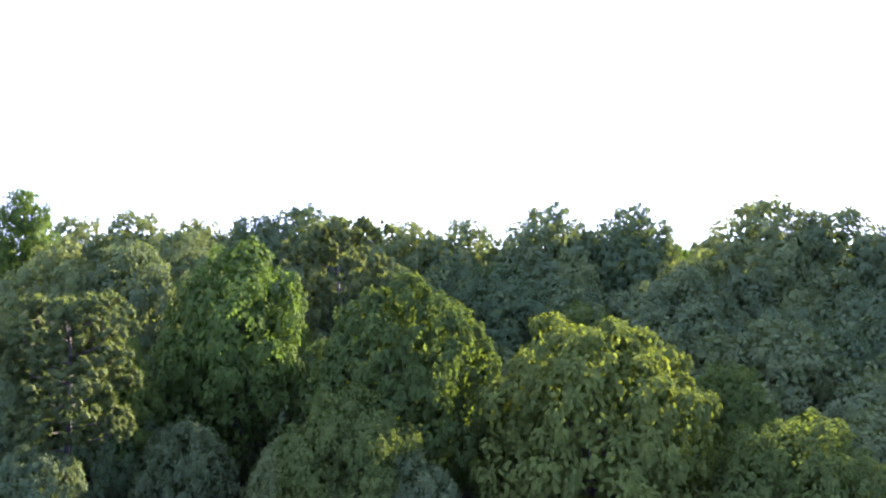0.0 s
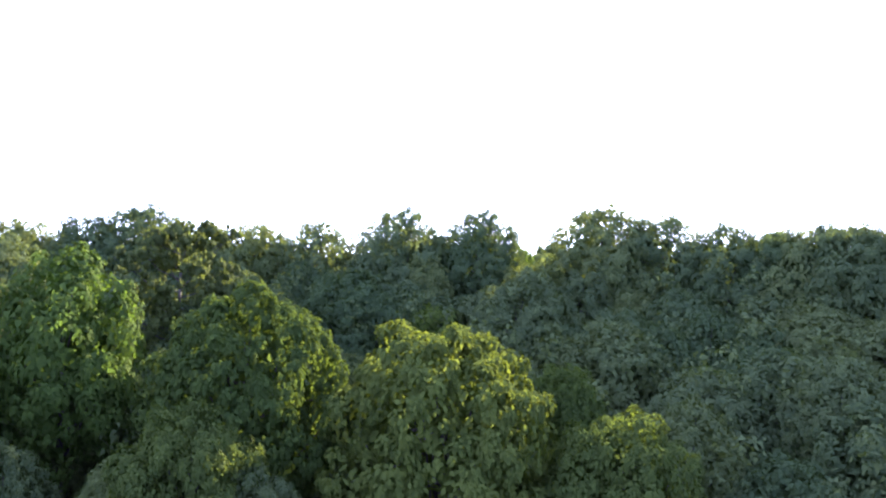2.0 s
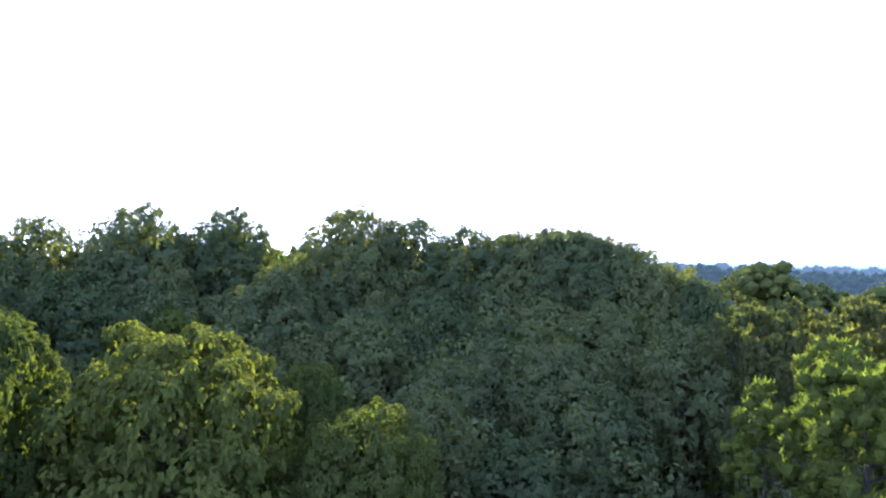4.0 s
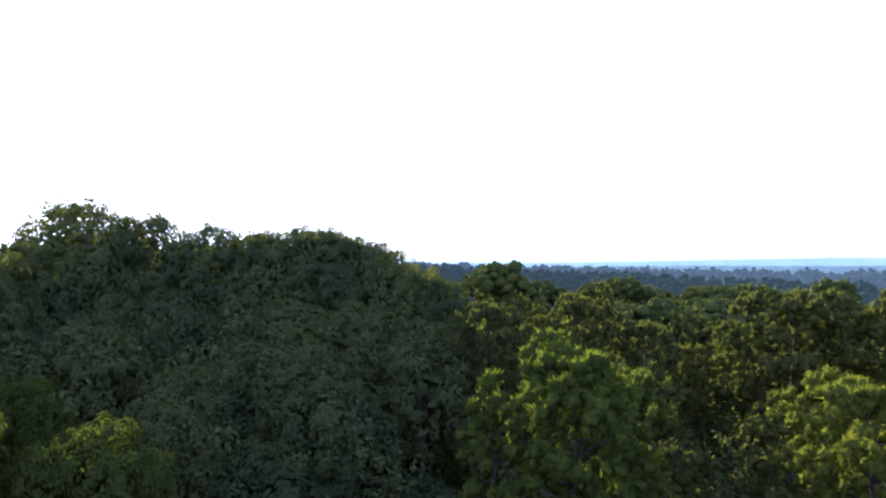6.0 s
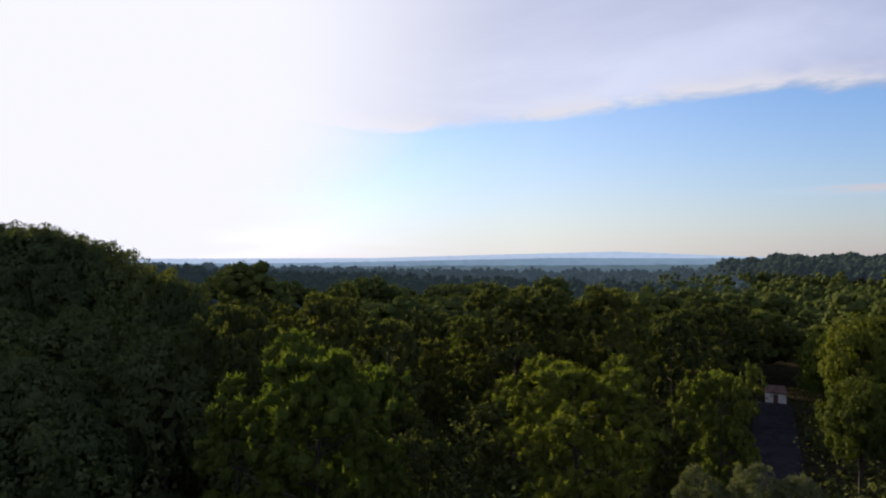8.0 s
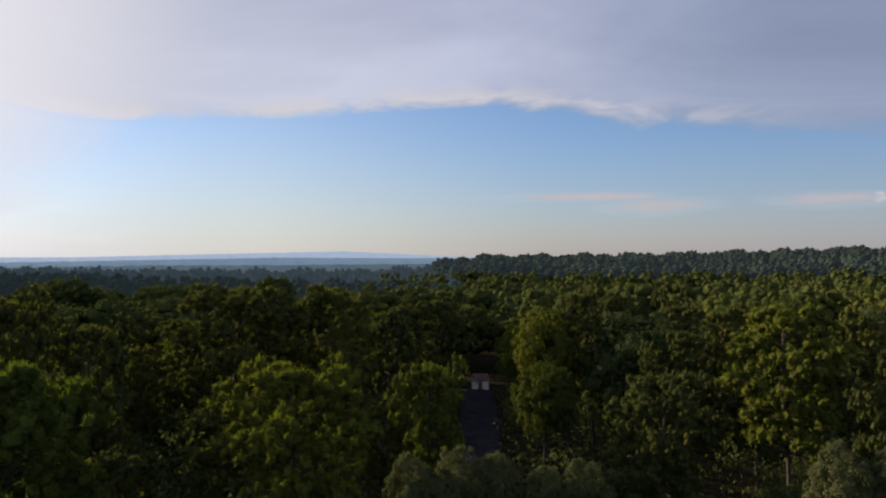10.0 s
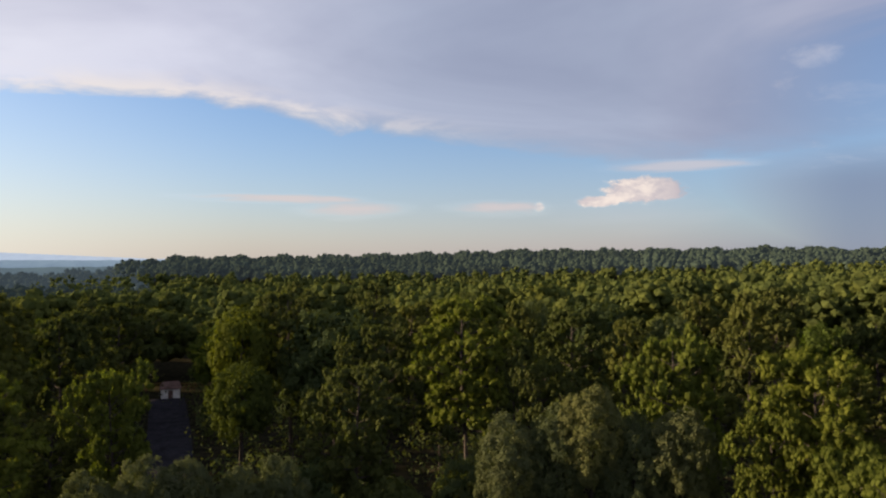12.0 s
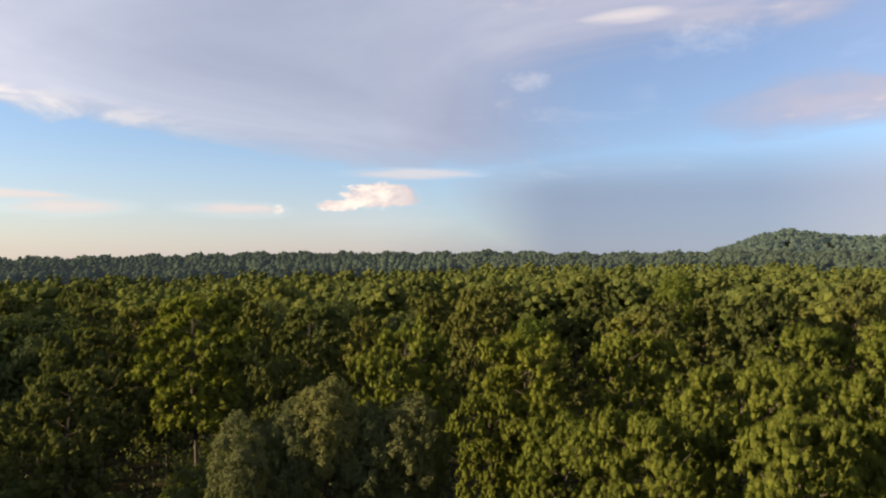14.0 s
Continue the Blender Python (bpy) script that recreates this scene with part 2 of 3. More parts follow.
# ---- the lie of the land ----
def ground_height(x, y):
    """Height of the ground at x, y (numpy arrays or numbers)."""
    d = np.hypot(x, y)
    s = np.degrees(np.arctan2(x, y))
    rise = np.interp(s, [-180, -120, -60, 40, 52, 60, 66, 180], [0, 0, 1, 1, .72, .25, 0, 0])
    near = 3.0 + 9.5 * rise * np.clip((d - 26) / 46, 0, 1) ** 1.2
    dip = np.interp(s, [-180, 52, 58, 66, 84, 107, 118, 150, 180], [.4, .5, .3, .25, .6, 1, 1, .12, .12])
    level = np.interp(d, [0, 112, 200, 480, 620], [0, 0, -9.5, -12, -10]) * dip
    ridge = np.interp(s, [-180, -60, 60, 92, 100, 108, 118, 128, 142, 146, 152, 158, 162, 165.2, 167.5, 170.5, 174, 180],
                      [8, 8, -3, -1, 17, 19, 22, 24, 20, 21, 16, 17, 18, 18, 18, 17, 17, 17])
    bump = 1.6 * np.sin(s * 1.7) + 1.1 * np.sin(s * 3.9 + 1)
    climb = np.clip((d - 430) / 520, 0, 1)
    far = (ridge + bump) * climb * climb * (3 - 2 * climb)
    back = np.interp(d, [0, 1000, 1600, 6000], [0, 0, -12, -60]) * np.interp(s, [-180, 60, 175, 180], [1, 1, 1, 1])
    knoll = np.interp(s, [158, 160.5, 163.5, 165.5, 167.6, 169.3, 171, 173, 176, 180], [0, 10, 45, 76, 92, 84, 72, 70, 78, 60])
    knoll = knoll * np.exp(-((d - 2250) / 480) ** 2) + np.where(s < 158, 0, 12) * np.exp(-((d - 2250) / 480) ** 2)
    return near + level + far + back + knoll


def build_ground():
    radii = [0.5]
    while radii[-1] < 4900:
        radii.append(radii[-1] * 1.055 + 0.6)
    turns = 288
    a = np.linspace(0, 2 * np.pi, turns, endpoint=False)
    r = np.array(radii)
    x, y = np.outer(r, np.sin(a)).ravel(), np.outer(r, np.cos(a)).ravel()
    verts = np.stack([x, y, ground_height(x, y)], 1)
    faces = []
    for i in range(len(r) - 1):
        for j in range(turns):
            k = (j + 1) % turns
            faces.append((i * turns + j, i * turns + k, (i + 1) * turns + k, (i + 1) * turns + j))
    faces.append(tuple(reversed(range(turns))))
    me = bpy.data.meshes.new("ground")
    me.from_pydata(verts.tolist(), [], faces)
    me.materials.append(FLOOR)
    me.shade_smooth()
    tagged(new("ground", me), "dark leaf-littered forest floor under the trees", "ground", kind="structure")


build_ground()

# ---- tree building ----
rng = np.random.default_rng(7)


def unit(v):
    return v / np.maximum(np.linalg.norm(v, axis=-1, keepdims=True), 1e-9)


def mesh_from(name, verts, loops, sizes, mat, smooth=False):
    """A mesh from numpy arrays: corner indices in a row, and how many corners each face has."""
    me = bpy.data.meshes.new(name)
    me.vertices.add(len(verts))
    me.vertices.foreach_set("co", np.asarray(verts, np.float32).ravel())
    me.loops.add(len(loops))
    me.loops.foreach_set("vertex_index", np.asarray(loops, np.int32))
    me.polygons.add(len(sizes))
    me.polygons.foreach_set("loop_start", np.concatenate([[0], np.cumsum(sizes)[:-1]]).astype(np.int32))
    me.polygons.foreach_set("loop_total", np.asarray(sizes, np.int32))
    me.polygons.foreach_set("use_smooth", np.full(len(sizes), smooth))
    me.materials.append(mat)
    me.update(calc_edges=True)
    me.validate()
    return me


class Soup:
    """Gathers faces of three or four corners."""

    def __init__(self):
        self.verts, self.loops, self.sizes, self.count = [], [], [], 0

    def add(self, verts, faces):
        faces = np.asarray(faces)
        self.verts.append(verts)
        self.loops.append((faces + self.count).ravel())
        self.sizes.append(np.full(len(faces), faces.shape[1]))
        self.count += len(verts)

    def mesh(self, name, mat, smooth=False):
        return mesh_from(name, np.concatenate(self.verts), np.concatenate(self.loops), np.concatenate(self.sizes), mat, smooth)

    def leaves(self, at, out, length, width, droop, plain=False):
        """Leaves that lie over one another like shingles: each one faces outwards and its tip hangs."""
        k = len(at)
        face = unit(out + rng.normal(0, 0.55 if droop < .28 else 0.22, (k, 3)))
        hang = rng.normal(0, 0.55, (k, 3)) + np.array([0, 0, -droop])
        tip = unit(hang - face * np.sum(hang * face, 1, keepdims=True))
        side = unit(np.cross(face, tip))
        ln, wd = length * rng.uniform(.7, 1.3, (k, 1)), width * rng.uniform(.7, 1.3, (k, 1))
        mid = at + tip * ln * 0.45 + face * ln * rng.uniform(.02, .16, (k, 1))
        if plain:
            v = np.stack([at - side * wd / 2, at + side * wd / 2, at + tip * ln + face * ln * rng.uniform(-.15, .25, (k, 1))], 1).reshape(-1, 3)
            return self.add(v, np.arange(3 * k).reshape(k, 3))
        v = np.stack([at, mid + side * wd / 2, at + tip * ln + face * ln * rng.uniform(-.15, .25, (k, 1)), mid - side * wd / 2], 1).reshape(-1, 3)
        self.add(v, np.arange(4 * k).reshape(k, 4))

    def tufts(self, at, out, size, width):
        """Needle bundles: thin three-cornered blades that spread from each point."""
        k = len(at)
        way = unit(out + rng.normal(0, 0.35, (k, 3)))
        side = unit(np.cross(way, np.array([0, 0, 1.0]) + rng.normal(0, .5, (k, 3))))
        ln = size * rng.uniform(.7, 1.2, (k, 1))
        v = np.stack([at + side * width, at + way * ln, at - side * width], 1).reshape(-1, 3)
        self.add(v, np.arange(3 * k).reshape(-1, 3))

    def burrs(self, at, radius, level=1, flat=.85, low=.58, high=1.12):
        """Spiky balls of needles or leaves, one round each point."""
        v, f = ICO[level]
        k, n = len(at), len(v)
        turn = rng.uniform(0, 6.283, (k, 1))
        x = v[None, :, 0] * np.cos(turn) - v[None, :, 1] * np.sin(turn)
        y = v[None, :, 0] * np.sin(turn) + v[None, :, 1] * np.cos(turn)
        z = np.broadcast_to(v[None, :, 2], x.shape) * flat
        p = np.stack([x, y, z], 2) * rng.uniform(low, high, (k, n, 1)) * np.asarray(radius).reshape(-1, 1, 1)
        p = p + np.asarray(at)[:, None, :]
        self.add(p.reshape(-1, 3), (f[None] + (np.arange(k) * n)[:, None, None]).reshape(-1, 3))

    def bounds(self):
        """Height of the top and the reach to the sides."""
        v = np.concatenate(self.verts)
        return float(np.quantile(v[:, 2], .9985)), float(np.quantile(np.hypot(v[:, 0], v[:, 1]), .985))

    def fit(self, drop, stretch):
        self.verts = [(v - np.array([0, 0, drop])) * np.array([stretch, stretch, 1]) for v in self.verts]

    def tube(self, points, radii, corners=6):
        points = np.asarray(points, float)
        a = np.linspace(0, 2 * np.pi, corners, endpoint=False)
        rings = []
        for i, p in enumerate(points):
            w = unit(points[min(i + 1, len(points) - 1)] - points[max(i - 1, 0)])
            u = unit(np.cross(w, [0.31, 0.95, 0.11]))
            v = np.cross(w, u)
            rings.append(p + radii[i] * (np.outer(np.cos(a), u) + np.outer(np.sin(a), v)))
        faces = [(i * corners + j, i * corners + (j + 1) % corners, (i + 1) * corners + (j + 1) % corners, (i + 1) * corners + j)
                 for i in range(len(points) - 1) for j in range(corners)]
        self.add(np.concatenate(rings), faces)


def ico(level):
    bm = bmesh.new()
    bmesh.ops.create_icosphere(bm, subdivisions=level, radius=1)
    v = np.array([tuple(p.co) for p in bm.verts])
    f = np.array([[p.index for p in q.verts] for q in bm.faces])
    bm.free()
    return v, f


ICO = {1: ico(1)}


def part(name, mesh, parent, label=""):
    ob = new(name, mesh)
    ob.parent = parent
    return tagged(ob, label)


def pine_pattern(leaf, level, seed):
    """Branches and head of a pine, 4 m in radius, hanging below its own top at 0: balls of needles along upturned limbs, with gaps between the limbs."""
    global rng
    rng = np.random.default_rng(seed + 400)
    limbs, crown = Soup(), Soup()
    R, deep = 4.0, rng.uniform(7.4, 9.0)
    zs = np.linspace(-deep, -0.5, 8)
    bend = np.stack([0.25 * np.sin(zs * .3 + seed), 0.22 * np.cos(zs * .35 + 2 * seed), zs], 1)
    bend[:, :2] -= bend[0, :2]
    limbs.tube(bend, np.interp(zs, [-deep, -0.5], [.17, .04]), 6)
    count = (30, 28, 24)[level]
    per = (20, 14, 8)[level]
    swell = rng.uniform(.2, 1.0, 5)
    heads, outs, sizes, plates, spread = [], [], [], [], []
    for i in range(count):
        u = (i + rng.uniform(0, 1)) / count
        z = -deep + (deep - 0.9) * u ** 0.9
        a = i * 2.39996 + rng.uniform(-.5, .5)
        profile = (0.62 + 0.38 * math.sin(math.pi * u)) if u < .5 else (1 - ((u - .5) / .53) ** 2.6) ** 0.7
        reach = R * max(profile, .16) * rng.uniform(.66, 1.04) * (1 + .16 * math.sin(2 * a + 6 * swell[0]) + .12 * math.sin(3 * a + 6 * swell[1] + 4 * u))
        lift = rng.uniform(.0, .26) + 0.42 * u
        root = np.array([np.interp(z, zs, bend[:, 0]), np.interp(z, zs, bend[:, 1]), z])
        way = np.array([math.cos(a), math.sin(a), 0])
        across = np.array([-way[1], way[0], 0])
        end = root + way * reach + np.array([0, 0, lift * reach])
        knee = root + way * reach * .5 + np.array([0, 0, lift * reach * .30])
        limbs.tube([root, knee, end], [.05 * (1.2 - u) + .016, .03 * (1.2 - u) + .012, .012], (4, 3, 3)[level])
        # a clump of needle balls towards the limb's end, rounded above and flatter below
        c0, cr = root + (end - root) * .78, float(np.clip(.30 * reach * rng.uniform(.85, 1.2), .55, 1.25))
        plates.append(c0)
        spread.append(cr)
        w = unit(rng.normal(0, 1, (per, 3)) + way * .35 + np.array([0, 0, .35]))
        w[:, 2] = np.maximum(w[:, 2], -.35)
        for q in range(per):
            heads.append(c0 + w[q] * cr * np.array([1, 1, .68]) * rng.uniform(.86, 1.12))
            outs.append(unit(w[q] + np.array([0, 0, .3])))
            sizes.append(rng.uniform(.21, .36) * (1.0, 1.08, 1.4)[level])
        for q in range(3):
            limbs.tube([root + (end - root) * .6, heads[-1 - q]], [.02, .008], 3)
    for q in range(6):
        heads.append(bend[-1] + rng.normal(0, .38, 3) * np.array([1, 1, .5]))
        outs.append(np.array([0, 0, 1.0]))
        sizes.append(.30 * (1.0, 1.1, 1.4)[level])
    heads, outs, sizes = np.array(heads), np.array(outs), np.array(sizes)
    # shaded balls inside the clumps and round the stem
    k = (7, 5, 3)[level]
    d = unit(rng.normal(0, 1, (count * k, 3)))
    inside = np.repeat(np.array(plates), k, 0) + d * (np.repeat(np.array(spread), k) * rng.uniform(.2, .62, count * k))[:, None] * np.array([1, 1, .6])
    k = (180, 110, 56)[level]
    h = rng.uniform(.05, .92, k)
    d = unit(rng.normal(0, 1, (k, 3)) * np.array([1, 1, .3]))
    wide = R * .62 * np.sin(np.pi * np.clip(h * .80 + .13, 0, 1)) ** .7 * rng.uniform(.5, 1.05, k)
    core = d * wide[:, None] + np.stack([0 * h, 0 * h, -.6 - (deep - .6) * h], 1)
    more = np.concatenate([inside, core])
    outs = np.concatenate([outs, unit(more * np.array([1, 1, 0]) + np.array([0, 0, .8]))])
    heads = np.concatenate([heads, more])
    sizes = np.concatenate([sizes, rng.uniform(.30, .46, len(more)) * (1.0, 1.25, 1.7)[level]])
    crown.burrs(heads, sizes * .76, 1, .85, .6, 1.15)
    blades = (24, 14, 8)[level]
    at, out, size = (np.repeat(q, blades, 0) for q in (heads, outs, sizes))
    w = unit(rng.normal(0, 1, (len(at), 3)) + out * .8)
    crown.tufts(at + w * size[:, None] * .30, w + np.array([0, 0, .25]), size[:, None] * .88, size[:, None] * (.085, .12, .17)[level])
    top, wide = crown.bounds()
    for soup in (limbs, crown):
        soup.fit(top, R / wide)
    return limbs.mesh("branchwork", BARK, True), crown.mesh("crown", leaf), R, deep


def broad_pattern(leaf, level, seed, droop, up, leaf_size):
    """Branches and leaves of a broadleaf crown 5 m in radius, hanging below its own top at 0: billows over a dome, each covered with sprays of leaves."""
    global rng
    rng = np.random.default_rng(seed)
    limbs, crown = Soup(), Soup()
    R, down = 5.0, up * .95
    heart = np.array([0, 0, -up])
    stem = np.array([0, 0, -up - down])
    limbs.tube([stem, heart + np.array([.2, .1, 0]), np.array([.1, -.2, -up * .45])], [.26, .17, .05], 6)
    # the billows
    bulk = 46 if droop > 1 else 30
    u = 1 - (np.arange(bulk) + rng.uniform(.2, .8, bulk)) / bulk * 1.75
    a = np.arange(bulk) * 2.39996 + rng.uniform(-.4, .4, bulk)
    ring = np.sqrt(np.maximum(0, 1 - u * u))
    dome = np.stack([np.cos(a) * ring, np.sin(a) * ring, u], 1)
    rad = R * (rng.uniform(.22, .31, bulk) if droop > 1 else rng.uniform(.26, .41, bulk))
    span = np.stack([R - rad, R - rad, np.where(u > 0, up, down) - rad * .9], 1)
    billows = heart + dome * span * rng.uniform(.84, 1.05, (bulk, 1))
    for i in range(0, bulk, (2, 3, 4)[level]):
        root = heart + np.array([0, 0, rng.uniform(-.8, .3) * down])
        limbs.tube([root, (root + billows[i]) / 2 + np.array([0, 0, -.4]), billows[i]], [.10, .06, .03], (5, 4, 3)[level])
    # sprays on the outer skin of the billows
    each = int((20, 11, 7)[level] * 30 / bulk)
    w = unit(rng.normal(0, 1, (bulk, each, 3)) + dome[:, None] * .75 + np.array([0, 0, .25])).reshape(-1, 3)
    owner = np.repeat(np.arange(bulk), each)
    sprays = billows[owner] + w * rad[owner, None] * rng.uniform(.84, 1.02, (len(w), 1))
    gap = np.linalg.norm(sprays[:, None] - billows[None], axis=2) / rad[None]
    gap[np.arange(len(w)), owner] = 9
    keep = gap.min(1) > .80
    sprays, w, owner = sprays[keep], w[keep], owner[keep]
    size = rad[owner] * rng.uniform(.24, .40, len(w)) * (1.0, 1.2, 1.35)[level]
    blade = leaf_size * (1.0, 1.15, 1.3)[level]
    k = (64, 38, 26)[level]
    at, out, wide = np.repeat(sprays, k, 0), np.repeat(w, k, 0), np.repeat(size, k)
    d = unit(rng.normal(0, 1, at.shape) + out * .9 + np.array([0, 0, .25]))
    at = at + d * wide[:, None] * rng.uniform(.40, .92, (len(at), 1)) * np.array([1, 1, 1 - .1 * droop])
    crown.leaves(at, d * .75 + out * .45, blade * 1.6, blade, .25 + droop, level > 0)
    # dense growth behind them
    k = int((230, 170, 104)[level] * 30 / bulk)
    d = unit(rng.normal(0, 1, (bulk * k, 3)) + np.repeat(dome, k, 0) * .5)
    at = np.repeat(billows, k, 0) + d * (np.repeat(rad, k) * rng.uniform(.66, .94, bulk * k))[:, None]
    crown.leaves(at, d, (.28, .38, .48)[level], (.20, .32, .42)[level], .3 + droop * .5, level > 0)
    k = (500, 200, 140)[level]
    d = unit(rng.normal(0, 1, (k, 3)))
    crown.leaves(heart + d * np.array([R, R, up]) * rng.uniform(.5, .62, (k, 1)), d, (.7, 1.0, 1.1)[level], (.5, .8, .9)[level], .3)
    top, wide = crown.bounds()
    for soup in (limbs, crown):
        soup.fit(top, R / wide)
    return limbs.mesh("branchwork", BARK, True), crown.mesh("crown", leaf), R, up + down


def trunk_pattern(seed):
    """A trunk 1 m high, to be drawn out to its height, 0.3 m in radius at the foot."""
    soup = Soup()
    zs = np.linspace(0, 1, 7)
    way = np.stack([.12 * np.sin(zs * 4 + seed), .12 * np.cos(zs * 3 + seed), zs], 1)
    way[:, :2] -= way[-1, :2] * zs[:, None] + way[0, :2] * (1 - zs[:, None])
    soup.tube(way, np.interp(zs, [0, .06, 1], [.36, .27, .17]), 8)
    return soup.mesh("trunk", BARK, True)


LOOKS = {   # leaf, name, label, category, droop, half height of crown, leaf size
    "PINE": (PINE_LEAF, "pine_tree", "tall pine with a bare grey trunk and ragged needle tufts", "pine tree", 0, 0, 0),
    "GOLD": (GOLD_LEAF, "pine_tree", "pine with sunlight painted into yellow-green needle clumps on upturned limbs", "pine tree", 0, 0, 0),
    "BROAD": (BROAD_LEAF, "broadleaf_tree", "broad domed tree with drooping yellow-green leaves", "tree", 1.1, 4.6, .15),
    "LUSH": (LUSH_LEAF, "broadleaf_tree", "bright green broadleaf tree with glowing sunlit leaves", "tree", .7, 6.0, .15),
    "SILVER": (SILVER_LEAF, "broadleaf_tree", "grey-green broadleaf tree with small pale leaves", "tree", .0, 6.4, .15),
    "BUSH": (BROAD_LEAF, "understorey_tree", "low leafy understorey tree with a loose top", "tree", .5, 4.4, .14),
    "OAK": (OAK_LEAF, "oak_tree", "dark green oak with a dense rounded crown", "oak tree", .5, 5.6, .15)}
CONIFERS = ("PINE", "GOLD")
PATTERNS, TRUNKS = {}, [trunk_pattern(q) for q in range(3)]
PLACED = []
chance = random.Random(5)


def tree(what, x, y, top, radius, level=None, depth=None):
    """Stands a tree of a kind at x, y, with its top at that height and its crown that wide. level: 0 for the nearest, 2 for the plainest. depth: how far the crown reaches down, where it is known."""
    leaf, name, label, category, droop, up, size = LOOKS[what]
    d = math.hypot(x, y)
    level = (0 if d < 39 else 1 if d < 66 else 2) if level is None else level
    level = max(0, level - (radius > 4.8) - (radius > 7))
    seed = chance.randrange(3 if what in CONIFERS else 2)
    key = (what, level, seed)
    if key not in PATTERNS:
        PATTERNS[key] = pine_pattern(leaf, level, 10 * level + seed) if what in CONIFERS else broad_pattern(leaf, level, 10 * level + seed + 50, droop, up, size)
    limbs, crown, R, deep = PATTERNS[key]
    g = float(ground_height(x, y)) - 0.2
    k = radius / R
    kz = min(k * chance.uniform(1.0, 1.3), (top - g) / deep * .92)
    if what not in CONIFERS:
        kz = min(max(kz * (1.2 if what == "LUSH" else 1.0), min(.66 * (top - g) / deep, k * 1.35)), (top - g) / deep * .92)
    if what in CONIFERS:
        kz = min(max(kz * .9, min(.52 * (top - g) / deep, k * 1.5)), (top - g) / deep * .85)
    kz = depth / deep if depth else kz
    thing = new(name)
    thing.matrix_basis = pose(x, y, g, 0, 0, chance.uniform(0, 360))
    stem = top - g - deep * kz * (1.0 if what in CONIFERS else .98)
    trunk = part("trunk", TRUNKS[chance.randrange(3)], thing)
    thick = max(.42, .62 * k) * (1.0 if what in CONIFERS else 1.3)
    trunk.matrix_basis = Matrix.Diagonal((thick, thick, stem + .3, 1))
    for word, mesh in (("branchwork", limbs), ("crown", crown)):
        part(word, mesh, thing).matrix_basis = Matrix.Translation((0, 0, top - g)) @ Matrix.Diagonal((k, k, kz, 1))
    tagged(thing, label, category, "trees of the wood")
    PLACED.append((x, y, radius))


PINE, GOLD, BROAD, LUSH, SILVER, BUSH, OAK = "PINE", "GOLD", "BROAD", "LUSH", "SILVER", "BUSH", "OAK"
tree(BROAD, 9.1, 31.7, 21.3, 5.7)
tree(BROAD, 0.5, 36.0, 23.1, 5.0)
tree(BUSH, -1.8, 29.9, 18.5, 3.1)
tree(LUSH, -9.0, 41.0, 25.1, 4.3)
tree(PINE, -3.8, 49.9, 26.9, 4.0)
tree(OAK, -9.1, 73.8, 29.6, 5.9)
tree(OAK, 1.1, 75.6, 28.3, 4.5)
tree(OAK, 7.3, 74.0, 28.3, 4.8)
tree(OAK, 15.0, 70.4, 29.5, 6.1)
tree(OAK, 23.0, 68.2, 29.3, 4.9)
tree(LUSH, -24.3, 48.2, 28.7, 2.2)
tree(OAK, -28.4, 66.2, 28.1, 3.5)
tree(OAK, -23.2, 65.6, 28.5, 3.8)
tree(OAK, -19.2, 71.9, 28.3, 3.4)
tree(OAK, -13.2, 70.8, 28.6, 4.1)
tree(OAK, -19.6, 42.7, 25.2, 3.4)
tree(OAK, -15.5, 43.3, 25.0, 3.0)
tree(OAK, -13.9, 48.0, 26.0, 2.9)
tree(PINE, -13.4, 30.2, 22.6, 3.2, depth=6.5)
tree(LUSH, -13.5, 35.5, 20.3, 2.1)
tree(BUSH, 16.7, 28.4, 17.5, 3.7)
tree(OAK, 35.6, 65.2, 29.8, 6.4)
tree(OAK, 41.2, 63.3, 28.7, 5.6)
tree(OAK, 45.6, 58.8, 27.7, 5.4)
tree(OAK, 49.3, 55.8, 27.1, 4.9)
tree(OAK, 52.0, 51.6, 27.5, 5.0)
tree(OAK, 53.9, 47.9, 26.7, 4.5)
tree(OAK, 49.6, 52.3, 27.3, 5.4)
tree(OAK, 51.2, 49.1, 27.3, 5.3)
tree(OAK, 52.7, 45.8, 26.3, 4.9)
tree(OAK, 53.7, 42.8, 25.4, 4.4)
tree(OAK, 53.5, 39.2, 23.8, 4.2)
tree(OAK, 53.0, 35.8, 22.5, 3.4)
tree(OAK, 42.7, 29.8, 19.9, 4.1)
tree(OAK, 34.5, 31.0, 16.6, 4.2)
tree(OAK, 35.1, 39.6, 18.2, 4.6)
tree(OAK, 29.5, 41.0, 17.0, 4.4)
tree(OAK, 27.1, 47.7, 19.9, 4.6)
tree(OAK, 28.2, 31.0, 14.0, 4.0)
tree(BUSH, 17.4, 35.9, 18.5, 2.5)
tree(GOLD, 30.8, 13.3, 20.5, 5.6)
tree(PINE, 43.8, 24.9, 21.8, 3.3)
tree(PINE, 48.4, 20.5, 22.4, 3.7)
tree(PINE, 53.0, 17.0, 20.2, 3.7)
tree(GOLD, 33.0, 1.3, 19.8, 3.8)
tree(PINE, 62.0, 9.0, 22.0, 5.5)
tree(PINE, 60.9, 0.4, 22.1, 5.2)
tree(PINE, 65.9, 3.5, 17.2, 3.8)
tree(PINE, 74.6, 13.8, 18.0, 4.7)
tree(GOLD, 46.2, -6.2, 18.0, 2.9)
tree(BROAD, 66.6, -19.0, 19.9, 3.2)
tree(PINE, 69.1, -24.6, 21.7, 5.3)
